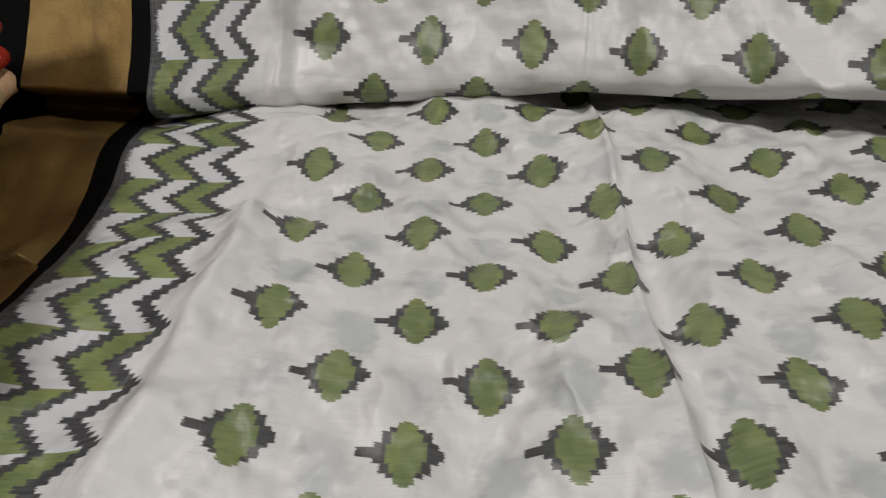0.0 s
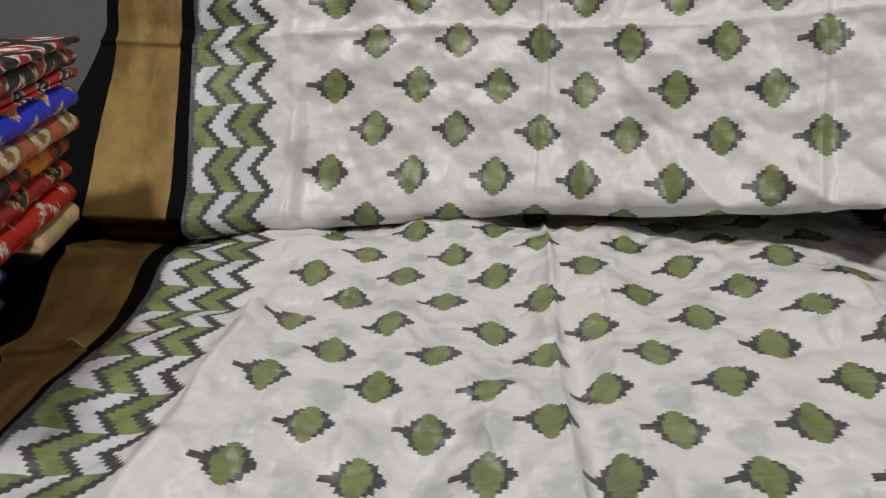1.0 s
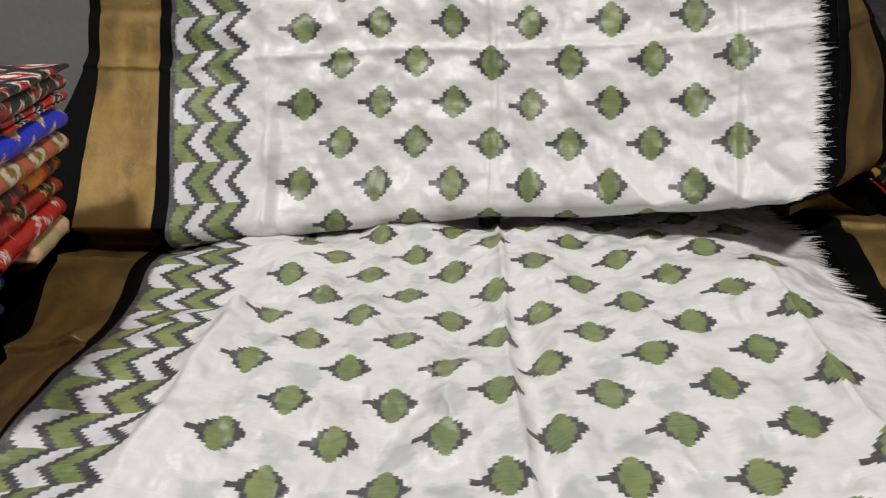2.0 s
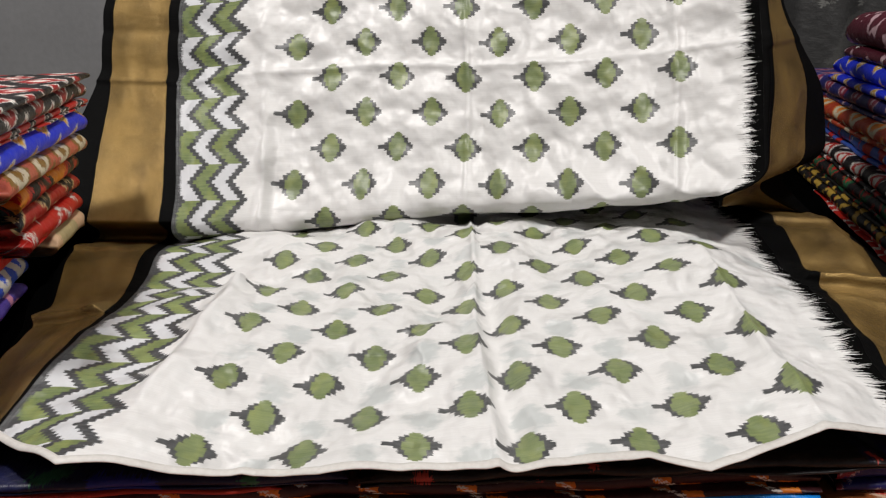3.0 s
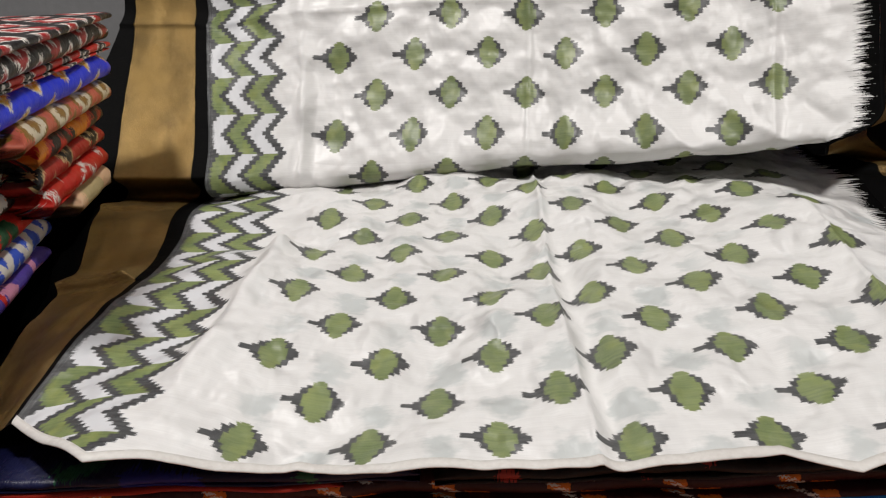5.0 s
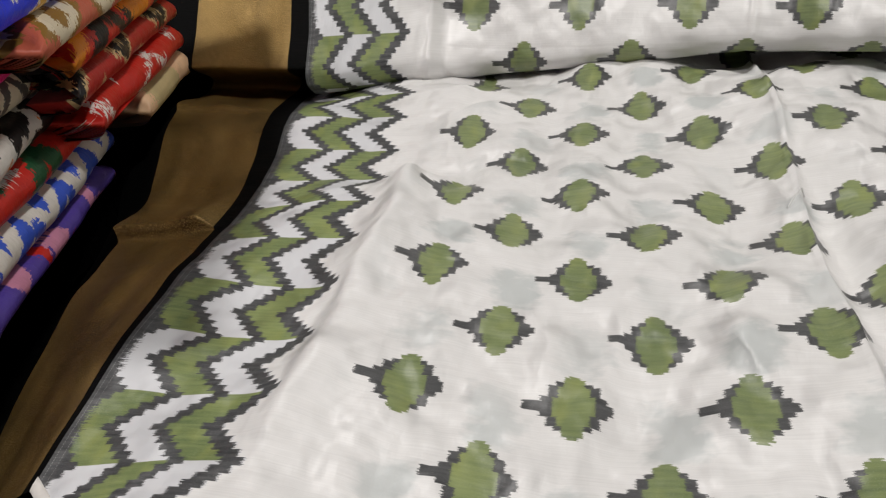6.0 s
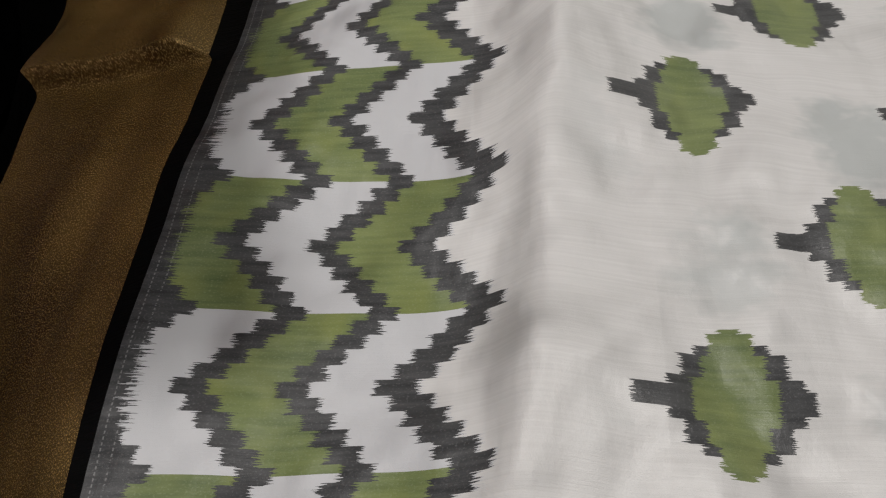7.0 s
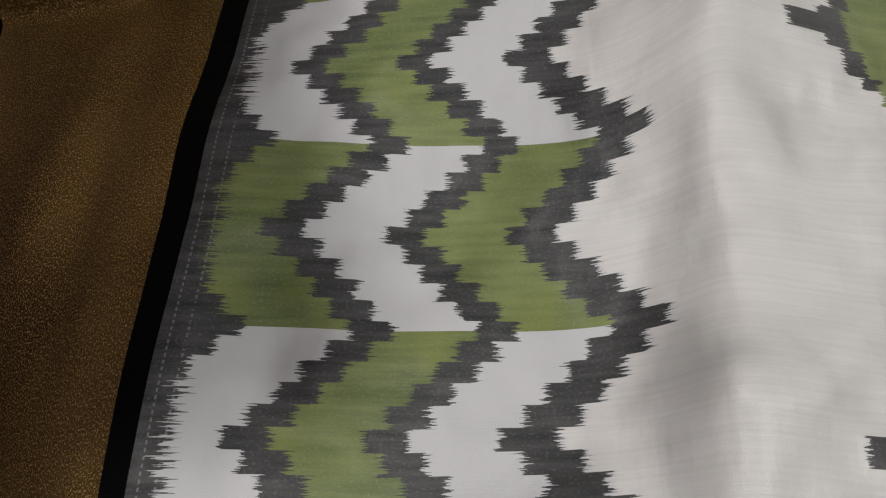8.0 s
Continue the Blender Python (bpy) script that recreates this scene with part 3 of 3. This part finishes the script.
RED, DKRED, CREAM, KBLUE, NAVY = (0.58, 0.024, 0.015), (0.30, 0.014, 0.014), (0.76, 0.66, 0.48), (0.012, 0.035, 0.75), (0.014, 0.014, 0.13)
OFFW, SOOT, ORANGE, MAG, PEACH, GREEN, MAROON = (0.80, 0.76, 0.70), (0.010, 0.008, 0.008), (0.84, 0.27, 0.018), (0.65, 0.014, 0.16), (0.88, 0.58, 0.35), (0.015, 0.09, 0.035), (0.085, 0.010, 0.022)
P = {
    "patan": printed_silk("red_black_white_silk", SOOT, (0.36, 0.014, 0.014), OFFW, 20, 0.52),
    "redtrim": printed_silk("red_dotted_silk", RED, SOOT, OFFW, 34, 0.35),
    "blue": printed_silk("royal_blue_silk", KBLUE, (0.75, 0.42, 0.05), OFFW, 26, 0.12),
    "creamred": printed_silk("cream_red_silk", (0.62, 0.14, 0.08), CREAM, (0.30, 0.16, 0.03), 24, 0.55),
    "blackorange": printed_silk("black_orange_silk", SOOT, ORANGE, RED, 13, 0.55),
    "redgold": printed_silk("red_gold_silk", (0.42, 0.02, 0.015), SOOT, (0.62, 0.45, 0.22), 20, 0.30),
    "red": printed_silk("scarlet_silk", RED, RED, OFFW, 15, 0.30),
    "peach": printed_silk("peach_silk", PEACH, (0.62, 0.50, 0.26), (0.85, 0.62, 0.42), 12, 0.25, "blot"),
    "orange": printed_silk("orange_silk", ORANGE, RED, OFFW, 18, 0.35),
    "magenta": printed_silk("magenta_silk", MAG, (0.40, 0.008, 0.10), MAG, 10, 0.15, "blot"),
    "creamgrey": printed_silk("cream_grey_silk", CREAM, (0.10, 0.085, 0.075), CREAM, 34, 0.42, "zigzag"),
    "blackwhite": printed_silk("black_white_silk", SOOT, OFFW, ORANGE, 30, 0.62, "blot"),
    "redgreen": printed_silk("red_green_silk", RED, GREEN, OFFW, 13, 0.42, "zigzag"),
    "bluewhite": printed_silk("blue_white_silk", OFFW, (0.05, 0.12, 0.68), OFFW, 22, 0.50, "zigzag"),
    "violet": printed_silk("violet_pink_silk", (0.10, 0.06, 0.36), (0.68, 0.28, 0.42), RED, 22, 0.5, "blot"),
    "purple": printed_silk("purple_silk", (0.05, 0.012, 0.42), KBLUE, (0.05, 0.012, 0.42), 12, 0.2, "blot"),
    "maroon": printed_silk("maroon_white_silk", MAROON, (0.55, 0.36, 0.40), OFFW, 30, 0.30, "blot"),
    "navy": printed_silk("navy_silk", NAVY, (0.25, 0.02, 0.05), (0.5, 0.35, 0.4), 24, 0.30),
    "rust": printed_silk("rust_cream_silk", (0.50, 0.06, 0.02), CREAM, ORANGE, 20, 0.5),
    "bluered": printed_silk("blue_red_silk", (0.05, 0.13, 0.55), RED, OFFW, 22, 0.5, "blot"),
    "blackred": printed_silk("black_red_silk", SOOT, RED, OFFW, 21, 0.42),
    "greenblack": printed_silk("black_green_red_silk", SOOT, (0.02, 0.14, 0.06), RED, 20, 0.5),
    "floral": printed_silk("black_yellow_silk", SOOT, (0.60, 0.38, 0.06), RED, 36, 0.6, "blot"),
    "wine": printed_silk("wine_silk", (0.040, 0.007, 0.009), (0.72, 0.20, 0.015), OFFW, 11, 0.22, "dash"),
    "inkblue": printed_silk("inky_blue_silk", (0.006, 0.008, 0.045), (0.015, 0.02, 0.22), (0.02, 0.12, 0.06), 9, 0.20, "blot"),
    "flame": printed_silk("orange_flame_silk", (0.80, 0.24, 0.015), (0.55, 0.02, 0.012), OFFW, 16, 0.45, "zigzag"),
    "scarlet": printed_silk("plain_scarlet_silk", (0.45, 0.03, 0.015), (0.30, 0.02, 0.012), (0.45, 0.03, 0.015), 12, 0.2, "blot"),
    "inky": printed_silk("inky_black_silk", (0.004, 0.004, 0.006), (0.010, 0.010, 0.05), (0.40, 0.05, 0.04), 15, 0.16, "blot"),
    "azure": printed_silk("azure_silk", (0.01, 0.27, 0.85), (0.02, 0.33, 0.90), ORANGE, 8, 0.1, "blot"),
    "brown": printed_silk("rust_brown_silk", (0.27, 0.075, 0.016), (0.65, 0.42, 0.30), RED, 7, 0.16, "zigzag"),
}


def stack(layers, x, y, z, yaw, mirror, seed):
    rnd = random.Random(seed)
    for label, key, length, thick, folds, dx, dy in layers:
        ob = folded(label, P[key], length, 0.26, thick, folds, seed + len(label))
        turn = pose(x + dx, y + dy, z, 0, 0, yaw + rnd.uniform(-1.5, 1.5))
        ob.matrix_world = turn @ (Matrix.Rotation(math.pi, 4, "Z") @ Matrix.Translation((0, -length, 0)) if mirror else Matrix.Translation((0, -length, 0)))
        z += thick


BASE = 0.262
stack([
    ("peach silk saree with pale stripes, folded in a stack", "peach", 0.135, 0.034, 1, -0.006, 0.010),
    ("scarlet silk saree with small white motifs, folded", "red", 0.23, 0.032, 1, 0.004, 0.0),
    ("dark red silk saree with gold motifs, folded", "redgold", 0.25, 0.030, 1, 0.008, 0.0),
    ("black and orange ikat silk saree, folded", "blackorange", 0.26, 0.030, 1, 0.016, 0.006),
    ("cream silk saree with red and green ikat, folded", "creamred", 0.32, 0.030, 1, 0.030, 0.0),
    ("royal blue silk saree with white and orange flowers, folded", "blue", 0.40, 0.036, 1, 0.030, -0.004),
    ("red silk saree with white dots, folded", "redtrim", 0.42, 0.012, 2, 0.034, 0.0),
    ("red, black and white patterned silk saree, folded on top", "patan", 0.42, 0.036, 2, 0.042, 0.008),
], -0.442, 0.865, 0.338, 12, False, 3)
stack([
    ("violet and pink ikat silk saree, folded", "violet", 0.34, 0.022, 1, 0.0, -0.025),
    ("blue and white feathered ikat silk saree, folded", "bluewhite", 0.42, 0.034, 1, 0.0, 0.0),
    ("red silk saree with green and orange ends, folded", "redgreen", 0.44, 0.034, 1, -0.006, 0.02),
    ("black silk saree with white and orange ikat, folded", "blackwhite", 0.43, 0.032, 1, -0.006, 0.02),
    ("cream silk saree with grey zigzags, folded", "creamgrey", 0.42, 0.030, 1, 0.002, 0.0),
    ("plain magenta silk saree, folded", "magenta", 0.40, 0.018, 1, 0.010, -0.02),
    ("orange silk saree with red motifs, folded", "orange", 0.42, 0.030, 1, 0.022, -0.035),
    ("purple silk saree, folded", "purple", 0.38, 0.026, 1, 0.040, -0.06),
], -0.450, 0.735, 0.294, 14, False, 9)
stack([
    ("thin scarlet silk saree at the bottom of a stack", "red", 0.62, 0.012, 2, -0.006, 0.0),
    ("black silk saree with yellow flowers, folded", "floral", 0.86, 0.030, 2, 0.0, 0.0),
    ("black, green and red silk saree, folded", "greenblack", 0.90, 0.038, 2, 0.004, 0.0),
    ("black and red ikat silk saree, folded", "blackred", 0.92, 0.036, 2, 0.0, 0.0),
    ("blue and red ikat silk saree, folded", "bluered", 0.90, 0.038, 2, 0.006, 0.0),
    ("rust silk saree with cream ikat, folded", "rust", 0.90, 0.040, 2, 0.003, 0.0),
    ("navy silk saree with red motifs, folded", "navy", 0.88, 0.040, 2, 0.01, 0.0),
    ("royal blue silk saree with white flowers, folded", "blue", 0.60, 0.050, 2, 0.0, 0.0),
    ("maroon silk saree with white leaves, folded on top", "maroon", 0.54, 0.085, 2, 0.0, 0.0),
], 0.795, 0.78, BASE, -7, True, 21)


def lying(label, key, x0, x1, y_front, depth, z, thick, folds, seed, yaw=5.0):
    """A folded saree lying crosswise with its rounded fold towards -y."""
    ob = folded(label, P[key], x1 - x0, depth, thick, folds, seed)
    ob["group"] = "folded sarees under the seat"
    ob.matrix_world = Matrix.Translation((x0, y_front, z)) @ pose(0, 0, 0, 0, 0, -90 + yaw)
    return ob


lying("azure blue silk saree with an orange spot, folded flat", "azure", -0.27, 0.50, 0.303, 0.10, 0.219, 0.014, 1, 31)
wine = lying("wine red silk saree with orange and white ikat, folded flat", "wine", -0.32, 0.50, 0.310, 0.11, 0.231, 0.023, 2, 33)
lying("dark navy silk saree with sparse small motifs, folded flat", "inkblue", -0.31, 0.06, 0.312, 0.09, 0.258, 0.011, 2, 35)
lying("black silk saree with sparse red motifs, folded flat", "inky", 0.07, 0.56, 0.345, 0.06, 0.254, 0.013, 2, 36)
lying("navy and black silk saree, folded flat", "navy", 0.52, 0.82, 0.40, 0.06, 0.219, 0.036, 3, 37)



def band(name, label, key, start, length, z, thick, seed):
    """A woven band of the wine red saree that shows at its fold."""
    spare = folded("spare", P[key], length, 0.108, thick, 1, seed)
    for piece in spare.children:
        piece.parent, piece.name, piece["label"] = wine, name, label
        piece.location = (0.0025, start, z)
    bpy.data.objects.remove(spare)


band("end_band", "orange and red flame-patterned end band", "flame", -0.012, 0.072, -0.001, 0.026, 34)
band("edge_band", "plain scarlet edge band", "scarlet", 0.02, 0.30, 0.0225, 0.004, 38)

# rust-brown cloth spread on the platform in front
rows, uvs = [], []
for y in np.linspace(-0.08, 0.50, 60):
    rows.append([Vector((x, y, 0.2125 + 0.003 * (1 + wob(x * 6, y * 6, 40.0)))) for x in np.linspace(-0.25, 1.0, 110)])
    uvs.append([(x, y) for x in np.linspace(-0.25, 1.0, 110)])
spread_cloth = tagged(new("spread_saree"), "rust brown silk saree with cream ikat, spread flat", "saree")
part("cloth", sheet("cloth", rows, uvs), P["brown"], spread_cloth)

# gauzy curtain on the back wall
rows, uvs = [], []
for z in np.linspace(0.05, 2.2, 30):
    rows.append([Vector((x, 1.95 + 0.02 * math.sin(x * 38 + math.sin(z * 2) * 0.6) + 0.008 * wob(x * 9, z), z)) for x in np.linspace(0.60, 2.2, 220)])
    uvs.append([(x, z) for x in np.linspace(0.60, 2.2, 220)])
curtain = tagged(new("curtain"), "dark grey curtain with pale woven flowers on the wall", "curtain")
part("cloth", sheet("cloth", rows, uvs), printed_silk("dark_grey_curtain", (0.055, 0.055, 0.055), (0.09, 0.09, 0.088), (0.20, 0.20, 0.19), 11, 0.3, "blot"), curtain)
